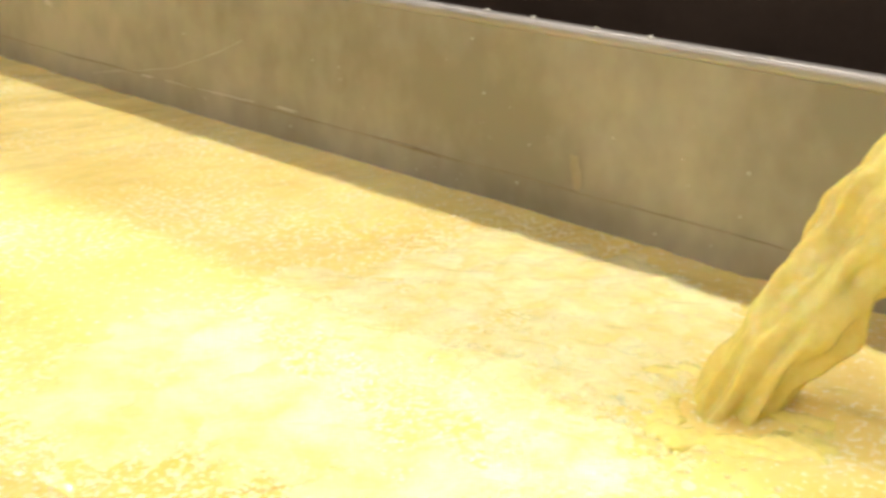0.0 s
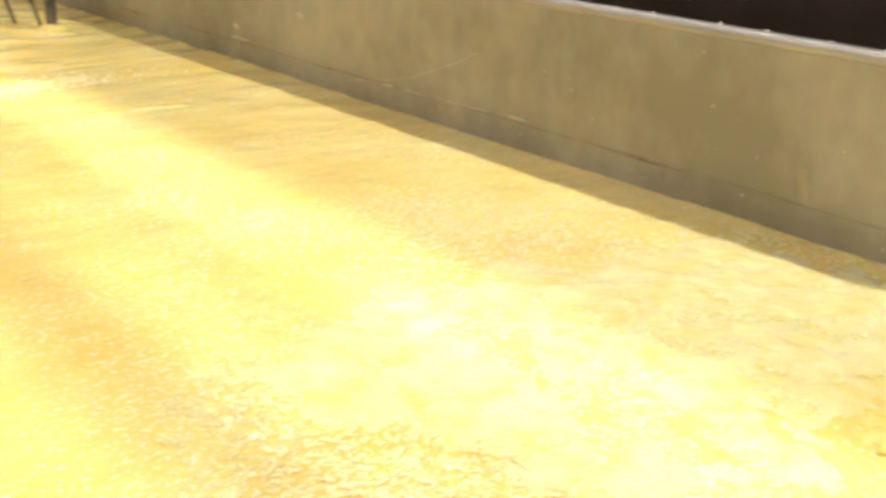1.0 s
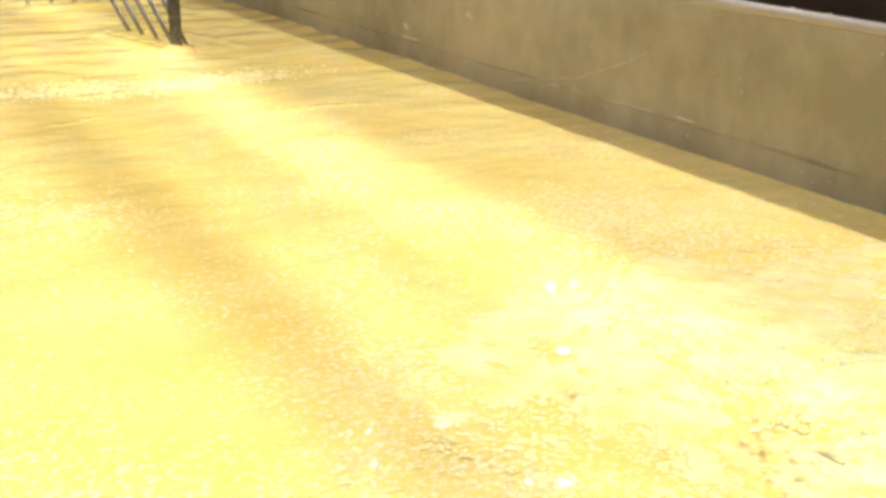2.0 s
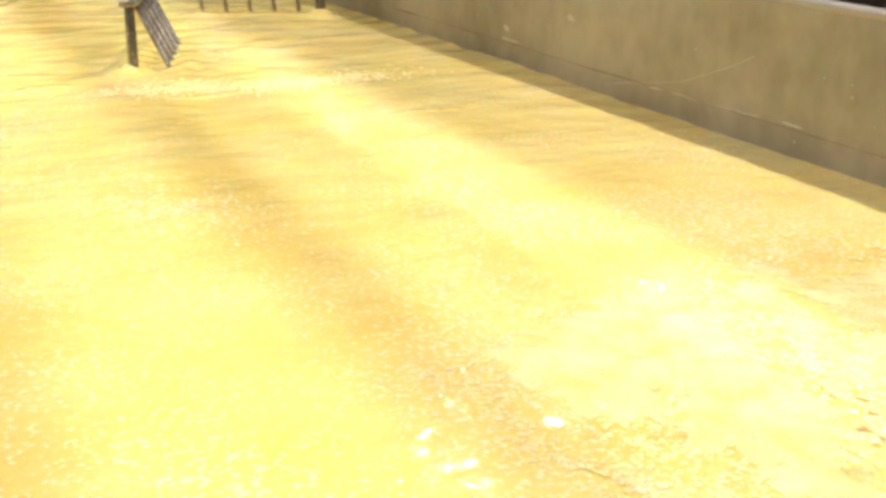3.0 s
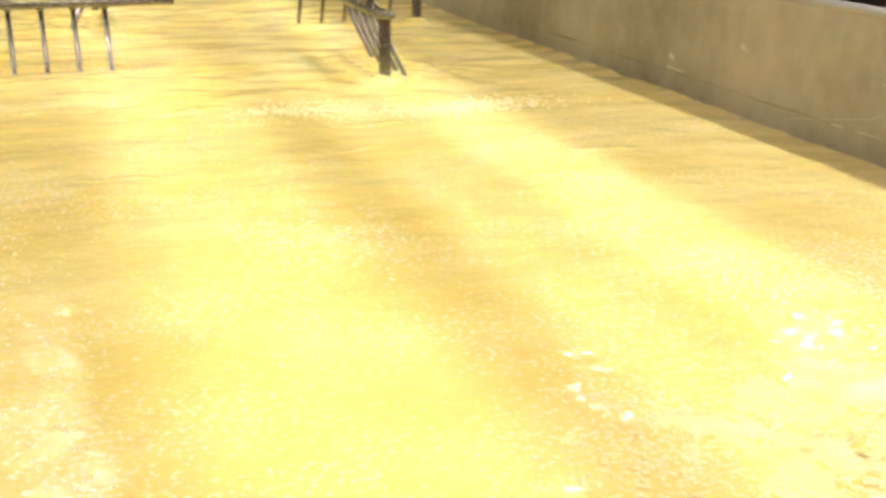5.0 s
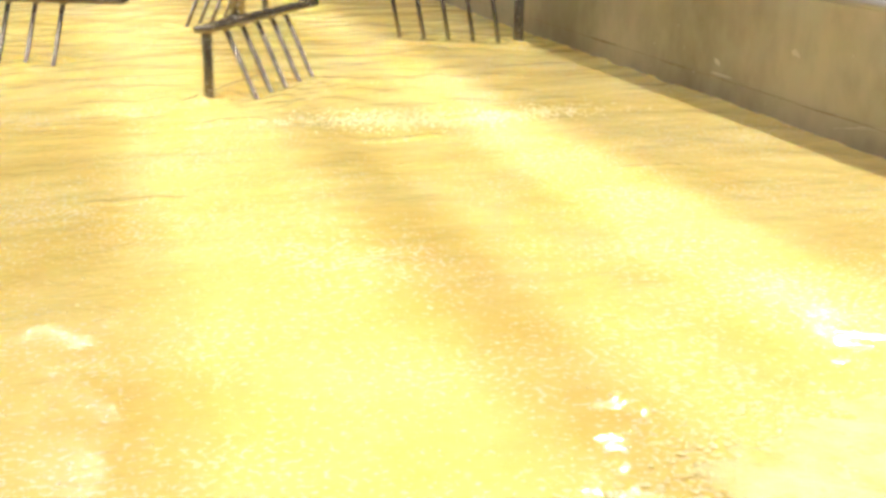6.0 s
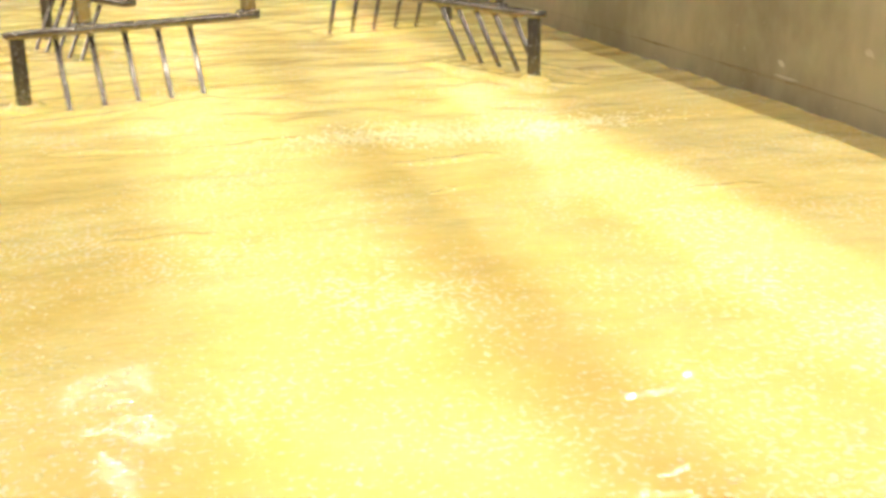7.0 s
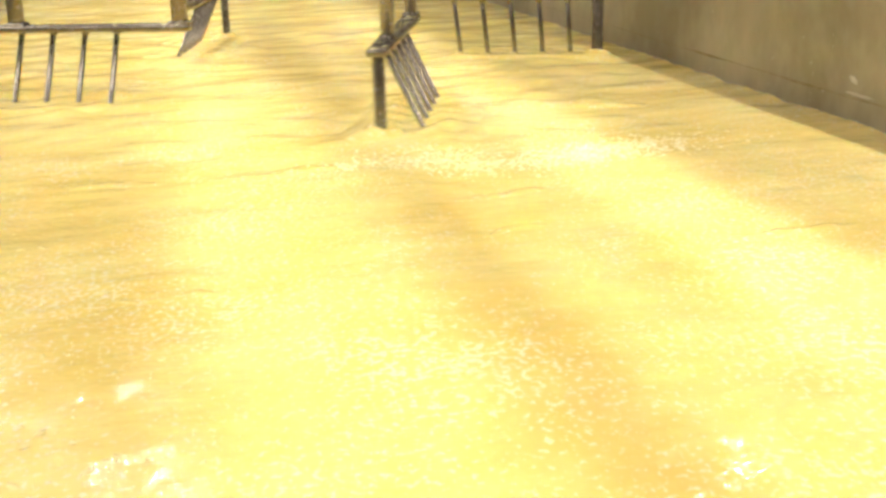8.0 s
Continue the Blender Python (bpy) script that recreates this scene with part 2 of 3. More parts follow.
# ---- the vat ----
def build_vat():
    vat = tagged(new("cheese_vat"), "long stainless steel cheese vat full of yellow milk", "vat")
    t = 0.012
    part("side_wall", box(WALL_X, WALL_X + t, NEAR_Y, FAR_Y, -0.75, RIM_Z - 0.010), STEEL, vat, "dull brushed steel side wall with dried splashes", False)
    part("side_wall", box(LEFT_X - t, LEFT_X, NEAR_Y, FAR_Y, -0.75, RIM_Z - 0.010), STEEL, vat, "", False)
    part("end_wall", box(LEFT_X, WALL_X, NEAR_Y - t, NEAR_Y, -0.75, RIM_Z - 0.010), STEEL, vat, "", False)
    part("end_wall", box(LEFT_X, WALL_X, FAR_Y, FAR_Y + t, -0.75, RIM_Z - 0.010), STEEL, vat, "", False)
    part("bottom", box(LEFT_X, WALL_X, NEAR_Y, FAR_Y, -0.77, -0.752), STEEL, vat, "", False)
    lip = RIM_Z + 0.012
    part("rim", box(WALL_X - 0.003, WALL_X + 0.034, NEAR_Y - 0.03, FAR_Y + 0.03, RIM_Z - 0.011, lip, 0.006), RIM, vat, "dull folded steel rim with dried droplets")
    part("rim", box(LEFT_X - 0.034, LEFT_X + 0.003, NEAR_Y - 0.03, FAR_Y + 0.03, RIM_Z - 0.011, lip, 0.006), RIM, vat)
    for y in (NEAR_Y - 0.015, FAR_Y + 0.015):
        part("rim", box(LEFT_X + 0.004, WALL_X - 0.004, y - 0.015, y + 0.015, RIM_Z - 0.011, lip - 0.001, 0.006), RIM, vat)
    rng = random.Random(4)
    pts = [(WALL_X - 0.0004, NEAR_Y + i * 0.06, 0.063 + 0.0035 * noise.noise((i * 0.31, 2, 0))) for i in range(178)]
    part("weld_seam", tube(pts, [0.0008 + 0.0048 * max(0, noise.noise((i * 0.21, 5, 0))) for i in range(178)], 6), WELD, vat, "thin dark wavy weld line")
    # a brown smear, whitish dried runs and a painted weld glint on the wall
    def smear(y, z, long, high, lean, seed):
        bm = bmesh.new()
        ring = []
        for k in range(26):
            a = 2 * math.pi * k / 26
            q = 1 + 0.55 * noise.noise((math.cos(a) * 1.6, math.sin(a) * 1.6, seed))
            ring.append(bm.verts.new((WALL_X - 0.0012, y + math.cos(a) * long * q + math.sin(a) * high * lean, z + math.sin(a) * high * q)))
        top = bm.verts.new((WALL_X - 0.0022, y, z))
        for k in range(26):
            bm.faces.new((ring[k], ring[(k + 1) % 26], top))
        return bm
    part("smear", smear(1.20, 0.098, 0.012, 0.034, 0.2, 1.0), BROWN, vat, "brown dried smear on the weld")
    for y, z, a, b in ((2.976, 0.192, 0.016, 0.010), (3.377, 0.11, 0.018, 0.009), (2.00, 0.073, 0.040, 0.0025), (3.35, 0.075, 0.07, 0.003)):
        part("dried_run_and_glint", smear(y, z, a, b, 0.9, y * 3), SPLASH_AND_GLINT, vat, "pale streak: dried milk runs and a painted weld glint")
    # the second line paints the weld's gleam as a pale streak
    for line, thick in ((((2.72, 0.042), (2.57, 0.070), (2.42, 0.100), (2.28, 0.150), (2.13, 0.214)), 0.0009), (((2.56, 0.061), (2.37, 0.064), (2.22, 0.066), (2.10, 0.070)), 0.0022), (((2.78, 0.030), (2.70, 0.048), (2.63, 0.064)), 0.0016)):
        pts = []
        for (y0, z0), (y1, z1) in zip(line, line[1:]):
            pts += [(WALL_X - 0.0002, y0 + (y1 - y0) * q / 8, z0 + (z1 - z0) * q / 8 + 0.002 * noise.noise((y0 * 9 + q * 0.4, z0, 1))) for q in range(8)]
        part("dried_run_and_glint", tube(pts, [max(0.0004, thick * (0.55 + 1.1 * noise.noise((k * 0.45, thick * 900, 3)))) for k in range(len(pts))], 6), SPLASH_AND_GLINT, vat, "pale streak: dried milk runs and a painted weld glint")
    for k in range(70):
        y = 0.7 + 3.6 * rng.random()
        z = rng.choice((0.03, 0.06, 0.1, 0.17, 0.25)) * (0.6 + 0.7 * rng.random())
        r = 0.0012 + 0.0022 * rng.random() ** 2
        bm = bmesh.new()
        bmesh.ops.create_icosphere(bm, subdivisions=1, radius=r, matrix=Matrix.Translation((WALL_X - 0.0004, y, z)) @ Matrix.Diagonal((0.5, 1, 1.2, 1)))
        part("droplet", bm, SPLASH_AND_GLINT, vat)
    for y in (1.075, 1.19, 1.44, 1.62, 1.72, 2.05, 2.3, 2.75, 0.85, 1.33):
        bm = bmesh.new()
        bmesh.ops.create_icosphere(bm, subdivisions=2, radius=0.0035 + 0.003 * rng.random(), matrix=Matrix.Translation((WALL_X + 0.004 + 0.02 * rng.random(), y, lip)) @ Matrix.Diagonal((1, 1.3, 0.9, 1)))
        part("droplet", bm, SPLASH_AND_GLINT, vat)
    return vat


vat = build_vat()


# ---- the milk ----
def swell(x, y):
    """Height of the milk: long swells, short ripples, and the boil where the stream falls."""
    d = math.hypot(x - POUR[0], y - POUR[1])
    boil = math.exp(-(d / 0.75) ** 2)
    far = min(1.0, max(0.0, (y - 1.6) / 2.2))
    z = 0.007 * noise.noise((x * 2.2, y * 1.3, 0.3)) + 0.0028 * (0.5 + far) * noise.noise((x * 5, y * 6, 4.1))
    z += 0.0011 * noise.noise((x * 13, y * 15, 7.7)) + 0.0005 * noise.noise((x * 38, y * 38, 1.7))
    z += boil * (0.008 * noise.noise((x * 9, y * 9, 2.2)) + 0.005 * noise.noise((x * 24, y * 24, 5.2)))
    chop = 1 / (1 + math.exp((x - 0.1) / 0.09))
    z += chop * 0.0012 * noise.noise((x * 16, y * 20, 3.7))
    edge = math.exp(-(WALL_X - x) / 0.08) * far
    z += edge * (0.007 * noise.noise((1.0, y * 8, 9.0)) + 0.007 * abs(noise.noise((4.0, y * 23, 2.0))))
    pit = math.hypot(x - POUR[0] + 0.03, y - POUR[1] + 0.05)
    z -= 0.016 * math.exp(-(pit / 0.085) ** 2)
    r = math.hypot(x - AXIS[0], y - AXIS[1])
    z += 0.006 * math.exp(-((r - 0.9) / 0.4) ** 2) * noise.noise((x * 9, y * 9, 3.3))
    return z


def build_milk():
    xs = np.linspace(LEFT_X, WALL_X, 260)
    ys = [NEAR_Y]
    while ys[-1] < FAR_Y:
        ys.append(ys[-1] + (0.011 if 0.3 < ys[-1] < 2.6 else 0.018 if ys[-1] < 6.5 else 0.05))
    ys[-1] = FAR_Y
    verts = [(x, y, swell(x, y)) for y in ys for x in xs]
    nx = len(xs)
    faces = [(j * nx + i, j * nx + i + 1, (j + 1) * nx + i + 1, (j + 1) * nx + i) for j in range(len(ys) - 1) for i in range(nx - 1)]
    me = bpy.data.meshes.new("milk")
    me.from_pydata(verts, [], faces)
    me.polygons.foreach_set("use_smooth", [True] * len(me.polygons))
    me.materials.append(MILK)
    return tagged(new("milk", me), "rippling bright yellow milk and whey filling the vat", "milk", kind="stuff")


milk = build_milk()


# ---- the stirrer: four raking forks on arms round one shaft ----
def build_stirrer():
    hub = tagged(new("stirrer"), "grey steel vat stirrer with four raked forks", "stirrer")
    out = Vector((*FORK_OUT, 0))
    d = Vector((math.cos(radians(FORK_BEARING)), math.sin(radians(FORK_BEARING)), 0))
    inn = out - d * FORK_LONG
    trail = Vector((-d.y, d.x, 0))
    top = 0.95
    part("shaft", tube([(0, 0, 0.7), (0, 0, 2.1)], 0.05, 20), BAR, hub)
    part("hub_plate", tube([(0, 0, top - 0.03), (0, 0, top + 0.05)], 0.12, 24), BAR, hub)
    meshes = {}

    def shared(key, make, name, parent, m):
        if key not in meshes:
            meshes[key] = mesh_of(make(), name, BAR)
        ob = new(name, meshes[key])
        ob.parent = parent
        ob.matrix_basis = m
        return ob

    up = Vector((0, 0, 1))

    def flat_bar(a, b, across, wide, thick, bevel=0.004):
        """A flat bar from a to b, wide along across."""
        axis = (b - a).normalized()
        side = (across - axis * across.dot(axis)).normalized()
        bm = box(-wide / 2, wide / 2, -thick / 2, thick / 2, 0, (b - a).length, bevel)
        m = Matrix((side, axis.cross(side), axis)).transposed().to_4x4()
        bm.transform(Matrix.Translation(a) @ m)
        return bm

    for k in range(4):
        turn = pose(0, 0, 0, 0, 0, ARM_OFF[k])
        bar = shared("bar", lambda: flat_bar(inn - d * BAR_TAIL + up * BAR_Z, out + d * 0.034 + up * BAR_Z, trail, 0.052, 0.022, 0.006), "fork", hub, turn)
        shared("post", lambda: flat_bar(out + up * (BAR_Z - 0.009), out + up * -0.30, d + trail * 0.4, 0.038, 0.026, 0.005), "post", bar, Matrix())
        for i in range(5):
            foot = out - d * (FIRST_GAP + GAP * i)
            shared("tine", lambda: tube([up * (BAR_Z - 0.004), (trail * TINE_LEAN + d * 0.03) * (BAR_Z + 0.30) - up * 0.30], 0.0084, 12), "tine", bar, Matrix.Translation(foot))
            # a rounded weld collar where the tine meets the bar
            shared("collar", lambda: tube([up * (BAR_Z - 0.022), up * (BAR_Z - 0.016), up * (BAR_Z - 0.008)], [0.009, 0.0125, 0.014], 12), "weld_collar", bar, Matrix.Translation(foot + trail * 0.004))
        for name, s in (("inner_riser", 0.030 - BAR_TAIL), ("outer_riser", GAP * 3.15)):
            p = inn + d * s
            shared(name, lambda: flat_bar(p + up * (BAR_Z + 0.008), p + up * top, d, 0.044, 0.034, 0.006), name, bar, Matrix())
            shared(name + "_foot", lambda: flat_bar(p + up * (BAR_Z + 0.009), p + up * (BAR_Z + 0.019), d, 0.066, 0.048, 0.004), "riser_foot", bar, Matrix())
        if "residue" not in meshes:
            bm, flecks = bmesh.new(), random.Random(21)
            for _ in range(46):
                at = out + d * 0.03 - d * (FORK_LONG + BAR_TAIL) * flecks.random() ** 1.8 + trail * flecks.uniform(-0.018, 0.018) + up * (BAR_Z + 0.0105)
                r = 0.0018 + 0.0034 * flecks.random() ** 2
                bmesh.ops.create_icosphere(bm, subdivisions=1, radius=r, matrix=Matrix.Translation(at) @ Matrix.Diagonal((1.3, 1.0, 0.5, 1)))
            meshes["residue"] = mesh_of(bm, "milk_residue", CURD)
        residue = shared("residue", None, "milk_residue", bar, Matrix())
        tagged(residue, "pale wet milk specks on the bar", kind="stuff")
        arm_end = out - d * 0.2
        shared("arm", lambda: tube([(0, 0, top), arm_end + up * top, out + up * top], 0.03, 14), "arm", hub, turn)
    hub.location = (*AXIS, 0)
    return hub


stirrer = build_stirrer()


# ---- the stream ----
def along(u):
    """The stream's middle line, from under the milk up to the mouth out of view."""
    return Vector((1.280 + 0.32 * u, 0.643 - 0.23 * u, -0.06 + 0.40 * (1 - (1 - u) ** 1.8)))


def build_stream():
    n = 110
    pts = [along(i / (n - 1)) for i in range(n)]
    rad = [(0.044 + 0.036 * (i / n), 0.050 + 0.036 * (i / n)) for i in range(n)]
    bm = tube(pts, rad, 72)
    bm.verts.ensure_lookup_table()
    for i, v in enumerate(bm.verts):
        u, a = (i // 72) / (n - 1), 2 * math.pi * (i % 72) / 72
        c, ca, sa = pts[i // 72], math.cos(a), math.sin(a)
        twist = u * 0.9
        q = 0.36 * noise.noise((ca * 1.2, sa * 1.2, u * 5.5 + 1)) + 0.26 * noise.noise((ca * 2.4 + twist, sa * 2.4, u * 9)) + 0.12 * noise.noise((ca * 4 + twist, sa * 4, u * 17))
        q += 0.09 * noise.noise((ca * 6 + twist, sa * 6, u * 5)) + 0.045 * noise.noise((ca * 12, sa * 12 + twist, u * 16)) + 0.22 * math.exp(-u / 0.08)
        v.co = c + (v.co - c) * (1 + q)
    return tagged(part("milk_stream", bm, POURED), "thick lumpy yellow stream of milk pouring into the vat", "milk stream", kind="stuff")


stream = build_stream()


def build_lump(seed, r):
    bm = bmesh.new()
    bmesh.ops.create_icosphere(bm, subdivisions=4, radius=r)
    for v in bm.verts:
        w = v.co / r + Vector((seed * 7.1, 0, 0))
        v.co *= 1 + 0.35 * noise.noise(w * 1.3) + 0.12 * noise.noise(w * 3.1)
        v.co.z *= 2.6
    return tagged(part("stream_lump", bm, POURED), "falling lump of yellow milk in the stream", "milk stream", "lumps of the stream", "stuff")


def build_crown():
    """The ragged lip of milk thrown up where the stream goes under."""
    verts, faces, n, m = [], [], 150, 22
    for i in range(n):
        a = 2 * math.pi * i / n
        ca, sa = math.cos(a), math.sin(a)
        ring = 0.100 + 0.030 * noise.noise((ca * 1.9, sa * 1.9, 6.0))
        for k in range(m):
            b = 2 * math.pi * k / m
            cr, out = Vector((ring * ca, ring * sa, 0)), Vector((ca * math.cos(b) * 2.0, sa * math.cos(b) * 2.0, math.sin(b) * 0.42))
            w = (cr + out * 0.03) * 11
            p = cr + out * (0.020 + 0.014 * noise.noise(w) + 0.014 * noise.noise(w * 2.6) + 0.009 * noise.noise(w * 6) + 0.004 * noise.noise(w * 13))
            verts.append((POUR[0] + 0.02 + p.x, POUR[1] - 0.03 + p.y, p.z - 0.010))
    for i in range(n):
        for k in range(m):
            a, b = i * m, ((i + 1) % n) * m
            faces.append((a + k, b + k, b + (k + 1) % m, a + (k + 1) % m))
    me = bpy.data.meshes.new("splash_crown")
    me.from_pydata(verts, [], faces)
    me.polygons.foreach_set("use_smooth", [True] * len(me.polygons))
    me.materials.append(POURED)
    return tagged(new("splash_crown", me), "ragged splash of milk round the falling stream", "splash", kind="stuff")


crown = build_crown()
rng = random.Random(11)
lumps = []
for k in range(9):
    lumps.append((build_lump(k, 0.018 + 0.014 * rng.random()), 0.15 + 0.10 * k, Vector((rng.uniform(-0.035, 0.035), rng.uniform(-0.03, 0.03), rng.uniform(-0.02, 0.02)))))


def build_drop(r):
    bm = bmesh.new()
    bmesh.ops.create_icosphere(bm, subdivisions=2, radius=r)
    for v in bm.verts:
        v.co.z *= 1.3 if v.co.z > 0 else 0.9
    return tagged(part("splash_drop", bm, CURD), "small drop of milk thrown up by the stream", "drop", "drops over the milk", "stuff")


drops = []
for k in range(16):
    a = radians(rng.uniform(20, 170))
    drops.append((build_drop(0.0016 + 0.0016 * rng.random()), 0.08 * k, a, rng.uniform(0.3, 1.1), rng.uniform(1.2, 1.9)))


# ---- froth, curd and ripples on the milk ----
def domes(name, label, category, spots, mat, flat=0.6):
    """Many small rounded grains or bubbles in one mesh; spots: x, y, z, radius, stretch, turn."""
    unit = [(0.0, 0.0, 1.0)]
    for lift, out, n in ((0.70, 0.55, 7), (0.0, 1.0, 7), (-0.5, 1.2, 7)):
        unit += [(out * math.cos(2 * math.pi * k / n), out * math.sin(2 * math.pi * k / n), lift) for k in range(n)]
    tri = [(0, 1 + k, 1 + (k + 1) % 7) for k in range(7)]
    quad = [(1 + 7 * q + k, 8 + 7 * q + k, 8 + 7 * q + (k + 1) % 7, 1 + 7 * q + (k + 1) % 7) for q in (0, 1) for k in range(7)]
    verts, faces = [], []
    for x, y, z, r, s, a in spots:
        b = len(verts)
        ca, sa = math.cos(a), math.sin(a)
        for ux, uy, uz in unit:
            px, py = ux * r * s, uy * r
            verts.append((x + ca * px - sa * py, y + sa * px + ca * py, z + uz * r * flat))
        faces += [tuple(b + i for i in f) for f in tri + quad]
    me = bpy.data.meshes.new(name)
    me.from_pydata(verts, [], faces)
    me.polygons.foreach_set("use_smooth", [True] * len(me.polygons))
    me.materials.append(mat)
    return tagged(new(name, me), label, category, kind="stuff")


def raft(name, label, x0, y0, radius, seed):
    """A thin frothy raft with a ragged outline and a lumpy top."""
    verts, faces, rings, n = [], [], 22, 110
    for q in range(rings + 1):
        u = q / rings
        for k in range(n):
            a = 2 * math.pi * k / n
            rr = radius * (1 + 0.42 * noise.noise((math.cos(a) * 1.5, math.sin(a) * 1.5, seed)) + 0.26 * noise.noise((math.cos(a) * 5, math.sin(a) * 5, seed)) + 0.16 * noise.noise((math.cos(a) * 12, math.sin(a) * 12, seed)))
            x, y = rr * u * math.cos(a), rr * u * math.sin(a)
            z = 0.0016 * (1 - u ** 4) - 0.004 * u ** 8
            z += (1 - u ** 2) * (0.0012 + 0.003 * noise.noise((x * 13, y * 13, seed)) + 0.002 * noise.noise((x * 30, y * 30, seed)) + 0.0014 * noise.noise((x * 70, y * 70, seed)))
            verts.append((x, y, z + swell(x0 + x, y0 + y)))
        if q:
            b = q * n
            faces += [(b - n + k, b + k, b + (k + 1) % n, b - n + (k + 1) % n) for k in range(n)]
    me = bpy.data.meshes.new(name)
    me.from_pydata(verts, [], faces)
    me.polygons.foreach_set("use_smooth", [True] * len(me.polygons))
    me.materials.append(FOAM)
    ob = tagged(new(name, me), label, "foam", "foam rafts on the milk", "stuff")
    ob.location = (x0, y0, 0)
    return ob


rng = random.Random(7)
floating = []                       # thing, start, speed and turn a second
for k in range(16):
    a = radians(35 + 150 * ((k * 0.618) % 1))
    d = 0.16 + 0.66 * rng.random()
    x, y = POUR[0] + d * math.cos(a), POUR[1] + d * math.sin(a)
    x, y = min(x, WALL_X - 0.22), max(y, 0.45)
    ob = raft("foam_raft", "pale frothy foam raft on churning milk", x, y, 0.10 + 0.12 * rng.random(), k * 3.7 + 0.5)
    floating.append((ob, (x, y), (0.014 * math.cos(a + 0.5), 0.014 * math.sin(a + 0.5)), rng.uniform(-1, 1)))

for k in range(12):
    spots = []
    a = radians(60 + 130 * k / 12)
    d = 0.3 + 0.55 * rng.random()
    cx, cy = min(POUR[0] + d * math.cos(a), 1.55), POUR[1] + d * math.sin(a)
    for _ in range(1500):
        x, y = rng.gauss(0, 0.14), rng.gauss(0, 0.11)
        if cx + x < WALL_X - 0.02:
            spots.append((x, y, swell(cx + x, cy + y) + 0.0006, 0.0013 + 0.0038 * rng.random() ** 2.5, 1, 0))
    ob = domes("bubble_cluster", "glistening cluster of small bubbles on milk", "bubbles", spots, BUBBLE, 0.32)
    ob.location = (cx, cy, 0)
    floating.append((ob, (cx, cy), (0.02 * math.cos(a), 0.02 * math.sin(a)), rng.uniform(-2, 2)))

for k in range(6):
    spots = []
    a, d = radians(75 + 24 * k), 0.20 + 0.06 * (k % 3)
    cx, cy = POUR[0] + d * math.cos(a), POUR[1] + d * math.sin(a)
    for _ in range(420):
        x, y = rng.gauss(0, 0.10), rng.gauss(0, 0.08)
        if cx + x < WALL_X - 0.02:
            spots.append((x, y, swell(cx + x, cy + y) + 0.001, 0.0018 + 0.0070 * rng.random() ** 3, 1 + 0.4 * rng.random(), rng.uniform(0, 3.1)))
    ob = domes("bubble_cluster", "coarse wet bubbles churned up beside the stream", "bubbles", spots, FOAM, 0.45)
    ob.location = (cx, cy, 0)
    floating.append((ob, (cx, cy), (0.03 * math.cos(a), 0.03 * math.sin(a)), rng.uniform(-3, 3)))

for cx, cy, sx, sy, count, big in ((0.22, 1.8, 0.16, 0.35, 420, 1.0), (0.10, 2.3, 0.25, 0.4, 300, 1.0), (0.30, 1.3, 0.3, 0.25, 120, 0.8), (-0.15, 1.35, 0.12, 0.2, 260, 1.1), (-0.2, 1.75, 0.12, 0.25, 260, 1.1), (-0.25, 2.3, 0.12, 0.35, 240, 1.2), (0.6, 2.4, 0.3, 0.4, 110, 0.8), (1.15, 2.2, 0.3, 0.4, 140, 0.9)):
    spots = []
    for _ in range(count):
        x, y = rng.gauss(0, sx), rng.gauss(0, sy)
        if LEFT_X + 0.02 < cx + x < WALL_X - 0.02:
            spots.append((x, y, swell(cx + x, cy + y) - 0.0009, big * (0.0014 + 0.0032 * rng.random() ** 2), 1 + 1.2 * rng.random(), rng.uniform(0, 3.1)))
    ob = domes("curd_grains", "pale wet curd grains floating on milk", "curd", spots, CURD, 0.30)
    ob.location = (cx, cy, 0)
    floating.append((ob, (cx, cy), (-0.012 + 0.006 * rng.uniform(-1, 1), -0.01 * rng.random()), rng.uniform(-0.6, 0.6)))

for x, y in ((0.60, 3.40), (0.78, 3.32), (0.98, 3.30), (1.16, 3.36)):
    spots = []
    for _ in range(520):
        u, v = rng.gauss(0, 0.12), rng.gauss(0, 0.055)
        spots.append((u, v, swell(x + u, y + v) + 0.002, 0.0022 + 0.0040 * rng.random() ** 2, 1, 0))
    ob = domes("bubble_cluster", "glistening froth of small bubbles left by the stirrer", "bubbles", spots, BUBBLE, 0.32)
    ob.location = (x, y, 0)
    floating.append((ob, (x, y), (-0.008, -0.006), 1.0))

for x, y in ((-0.22, 1.62), (-0.24, 2.0), (-0.26, 2.4)):
    spots = []
    for _ in range(130):
        u, v = rng.gauss(0, 0.09), rng.gauss(0, 0.16)
        spots.append((u, v, swell(x + u, y + v), 0.0018 + 0.0034 * rng.random() ** 2, 1, 0))
    ob = domes("bubble_cluster", "glistening cluster of small bubbles on milk", "bubbles", spots, BUBBLE, 0.4)
    ob.location = (x, y, 0)
    floating.append((ob, (x, y), (-0.01, -0.004), 0.5))


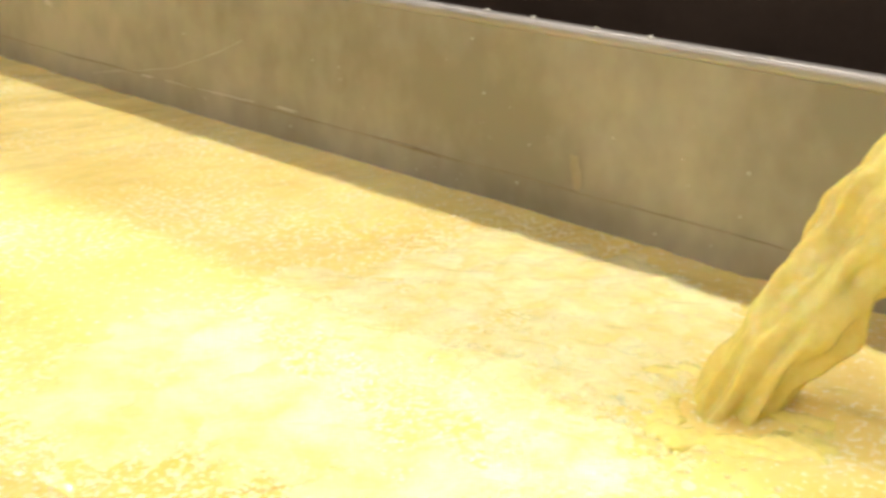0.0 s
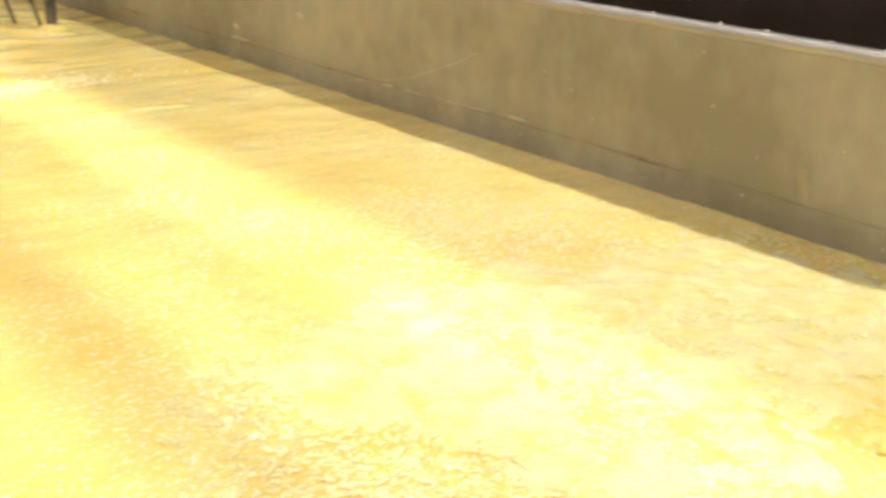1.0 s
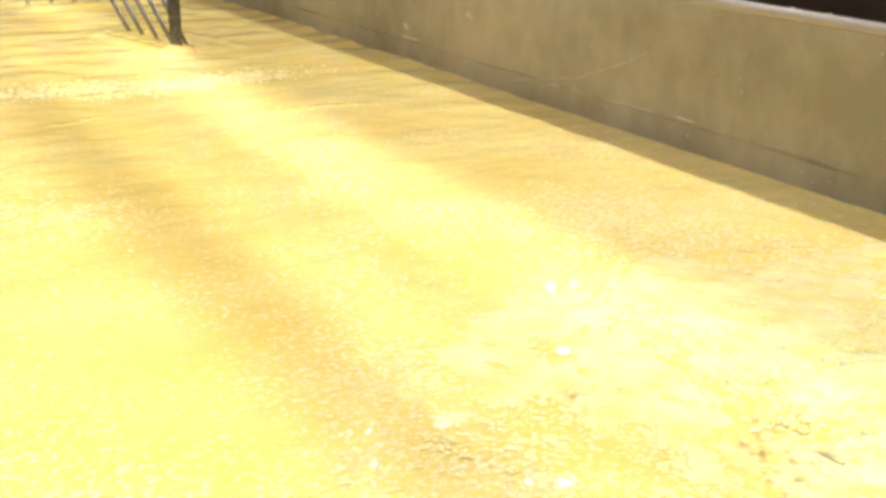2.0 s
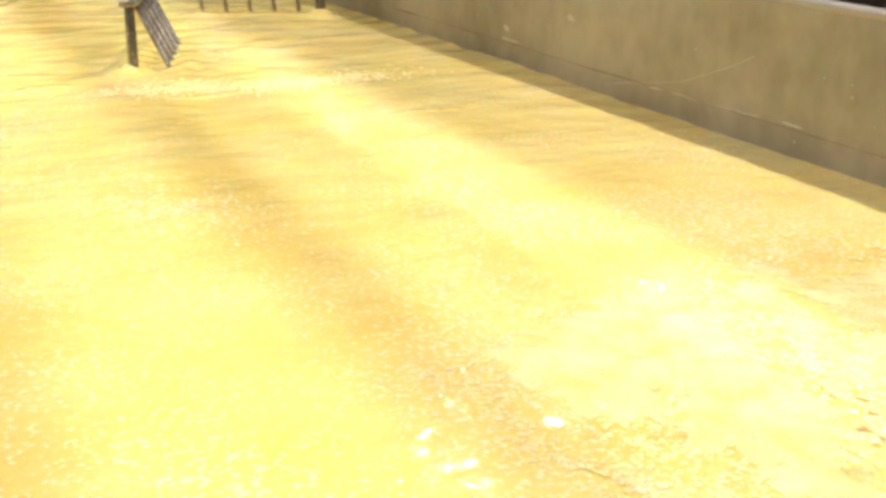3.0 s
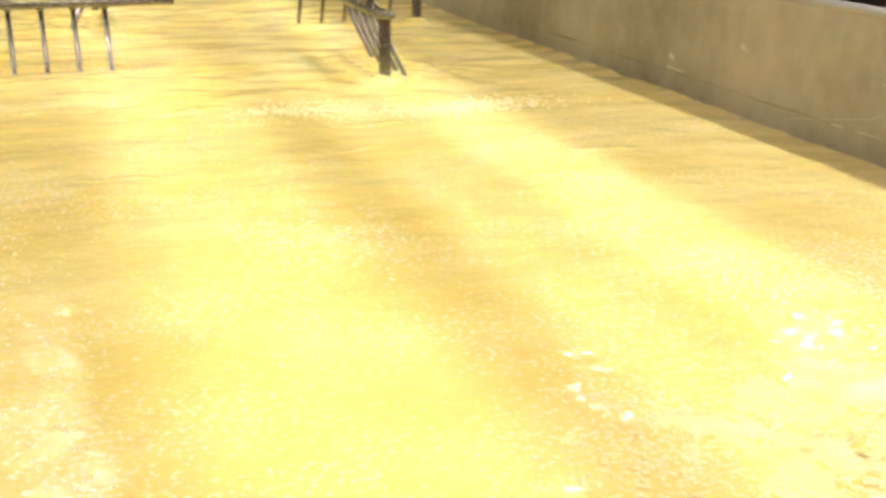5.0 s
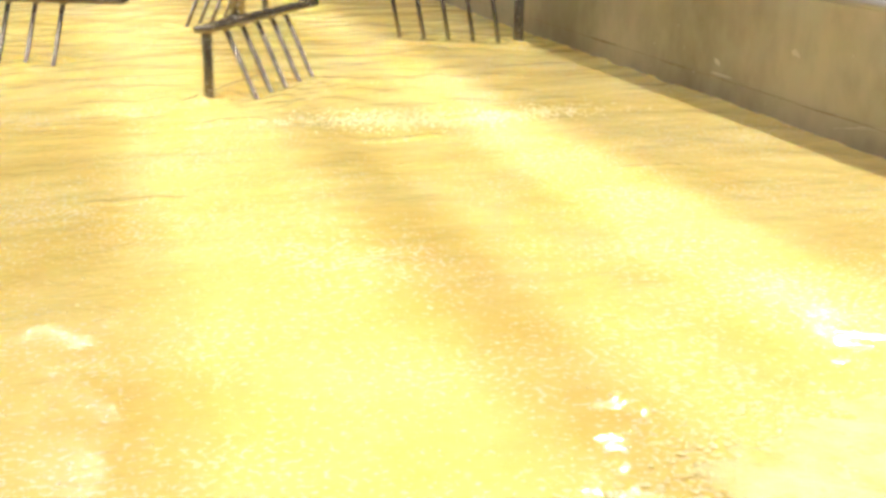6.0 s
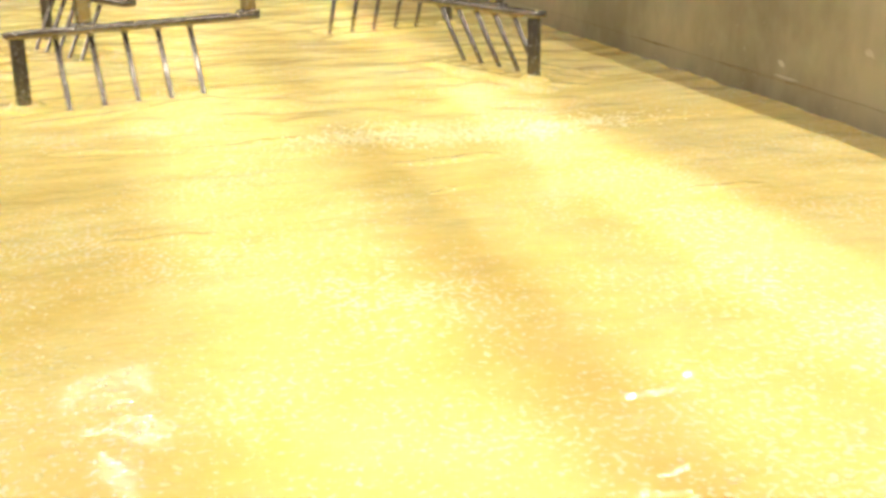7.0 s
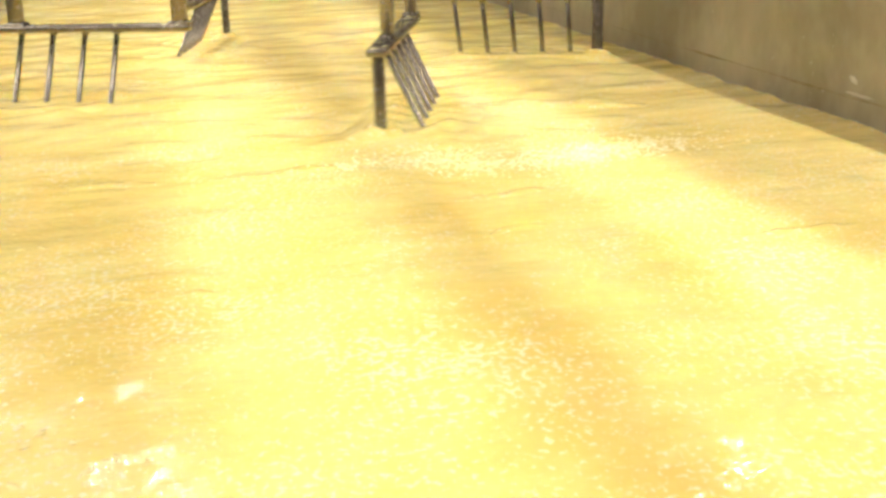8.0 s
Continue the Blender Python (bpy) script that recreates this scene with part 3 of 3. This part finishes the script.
def ripple(long, wide, high, seed):
    """A low rounded wave crest whose skirts dip under the surface."""
    nx, ny = 60, 14
    verts, faces = [], []
    for j in range(ny + 1):
        v = 2 * j / ny - 1
        for i in range(nx + 1):
            u = 2 * i / nx - 1
            y = v * wide * (1 - 0.5 * u * u) + 0.05 * long * math.sin(u * 2.2 + seed) + 0.02 * noise.noise((u * 2, seed, 0))
            z = high * (1 - u * u) * (math.exp(-(v / 0.45 + 0.2) ** 2) * 1.4) - 0.014 * max(u * u, v * v) ** 2
            z += (1 - u * u) * (1 - v * v) * 0.003 * noise.noise((u * 6, v * 3, seed))
            verts.append((u * long, y, z))
    for j in range(ny):
        for i in range(nx):
            faces.append((j * (nx + 1) + i, j * (nx + 1) + i + 1, (j + 1) * (nx + 1) + i + 1, (j + 1) * (nx + 1) + i))
    me = bpy.data.meshes.new("ripple")
    me.from_pydata(verts, [], faces)
    me.polygons.foreach_set("use_smooth", [True] * len(me.polygons))
    me.materials.append(MILK)
    return tagged(new("ripple", me), "low travelling ripple of yellow milk", "ripple", "ripples on the milk", "stuff")


for k in range(9):
    x, y = rng.uniform(-0.3, 1.35), rng.uniform(2.7, 4.2)
    ob = ripple(0.10 + 0.16 * rng.random(), 0.03 + 0.03 * rng.random(), 0.002 + 0.0015 * rng.random(), k * 1.9)
    ob.location = (x, y, swell(x, y))
    floating.append((ob, (x, y), (rng.uniform(-0.02, 0.01), -0.03 - 0.03 * rng.random()), rng.uniform(-1.5, 1.5), rng.uniform(-25, 15), swell(x, y)))


# ---- the swell that each fork pushes round ----
def build_wake():
    out = Vector((*FORK_OUT, 0))
    d = Vector((math.cos(radians(FORK_BEARING)), math.sin(radians(FORK_BEARING)), 0))
    trail = Vector((-d.y, d.x, 0))
    ns, nt = 130, 80
    verts, faces = [], []
    for j in range(nt + 1):
        v = j / nt
        for i in range(ns + 1):
            u = i / ns
            s, t = -0.20 + (FORK_LONG + 0.34) * u, -0.16 + 0.50 * v
            rim = min(1, 5 * u, 5 * (1 - u), 5 * v, 5 * (1 - v))
            z = 0.010 * math.exp(-((t + 0.035) / 0.045) ** 2) - 0.005 * math.exp(-((t - 0.07) / 0.05) ** 2)
            z += 0.007 * noise.noise((s * 11, t * 18, 3.0)) * (1 if t > 0 else 0.4)
            p = out - d * s + trail * t
            for q in range(6):
                near = math.hypot(s - (0 if q == 0 else FIRST_GAP + GAP * (q - 1)), t - 0.012)
                z += (0.017 if q == 0 else 0.007) * math.exp(-((near - (0.034 if q == 0 else 0.016)) / 0.014) ** 2)
            verts.append((p.x, p.y, z * rim + 0.003 * rim - 0.010 * (1 - rim)))
    for j in range(nt):
        for i in range(ns):
            a = j * (ns + 1) + i
            faces.append((a, a + 1, a + ns + 2, a + ns + 1))
    me = bpy.data.meshes.new("bow_wave")
    me.from_pydata(verts, [], faces)
    me.polygons.foreach_set("use_smooth", [True] * len(me.polygons))
    me.materials.append(MILK)
    return tagged(new("bow_wave", me), "curling wave of milk pushed by a stirrer fork", "wave", "waves round the stirrer", "stuff")


wakes = [build_wake()]
for k in range(3):
    wakes.append(copy_thing(wakes[0], Matrix()))


# ---- what moves ----
def motions():
    def turned(t):
        for (t0, a0), (t1, a1) in zip(BEARINGS, BEARINGS[1:]):
            if t <= t1:
                return a0 + (a1 - a0) * (t - t0) / (t1 - t0)
    steps = [t for t, _ in BEARINGS[:5]] + [5.2] + [t for t, _ in BEARINGS[5:]]
    steps = sorted(set(steps + [0.75, 2.75]))
    walk(stirrer, [(t, pose(*AXIS, 0, 0, 0, turned(t))) for t in steps])
    for k, wave in enumerate(wakes):
        walk(wave, [(t, pose(*AXIS, 0, 0, 0, turned(t) + ARM_OFF[k])) for t in steps])
    for ob, (x, y), (vx, vy), spin, *more in floating:
        first, z = (more + [0, 0])[:2] if more else (0, 0)
        walk(ob, [(t, pose(x + vx * t, y + vy * t, z + 0.0015 * math.sin(2.1 * t + x * 9), 0, 0, first + spin * t)) for t in (0, 1, 2, 3, 4, 5, 6, 7, 8)])
    # drops fly up from the splash and fall back under the surface
    for ob, start, a, speed, rise in drops:
        rows = []
        for i in range(9):
            u = i * rise / 9.81 * 2.2 / 8
            x = min(POUR[0] + 0.12 * math.cos(a) + speed * u * math.cos(a), WALL_X - 0.03)
            y = POUR[1] + 0.12 * math.sin(a) + speed * u * math.sin(a)
            rows.append((start + u, pose(x, y, rise * u - 4.905 * u * u, 0, 0, 40 * i)))
        rows = [(0.0, rows[0][1])] * (start > 0) + rows
        walk(ob, rows + [(8.0, rows[-1][1])])
    # lumps slide down the stream and sink below the surface
    for ob, start, off in lumps:
        rows = []
        for i in range(12):
            t = i * 0.15 - 0.9 + start * 2.0
            rows.append((t, Matrix.Translation(along(1.0 - 0.095 * i) + off - Vector((0, 0, 0.2 if i == 11 else 0))) @ pose(0, 0, 0, 28, 26, 6 * i)))
        rows = [(0.0, rows[0][1])] * (rows[0][0] > 0) + [r for r in rows if r[0] >= 0]
        walk(ob, rows + [(8.0, rows[-1][1])])


motions()
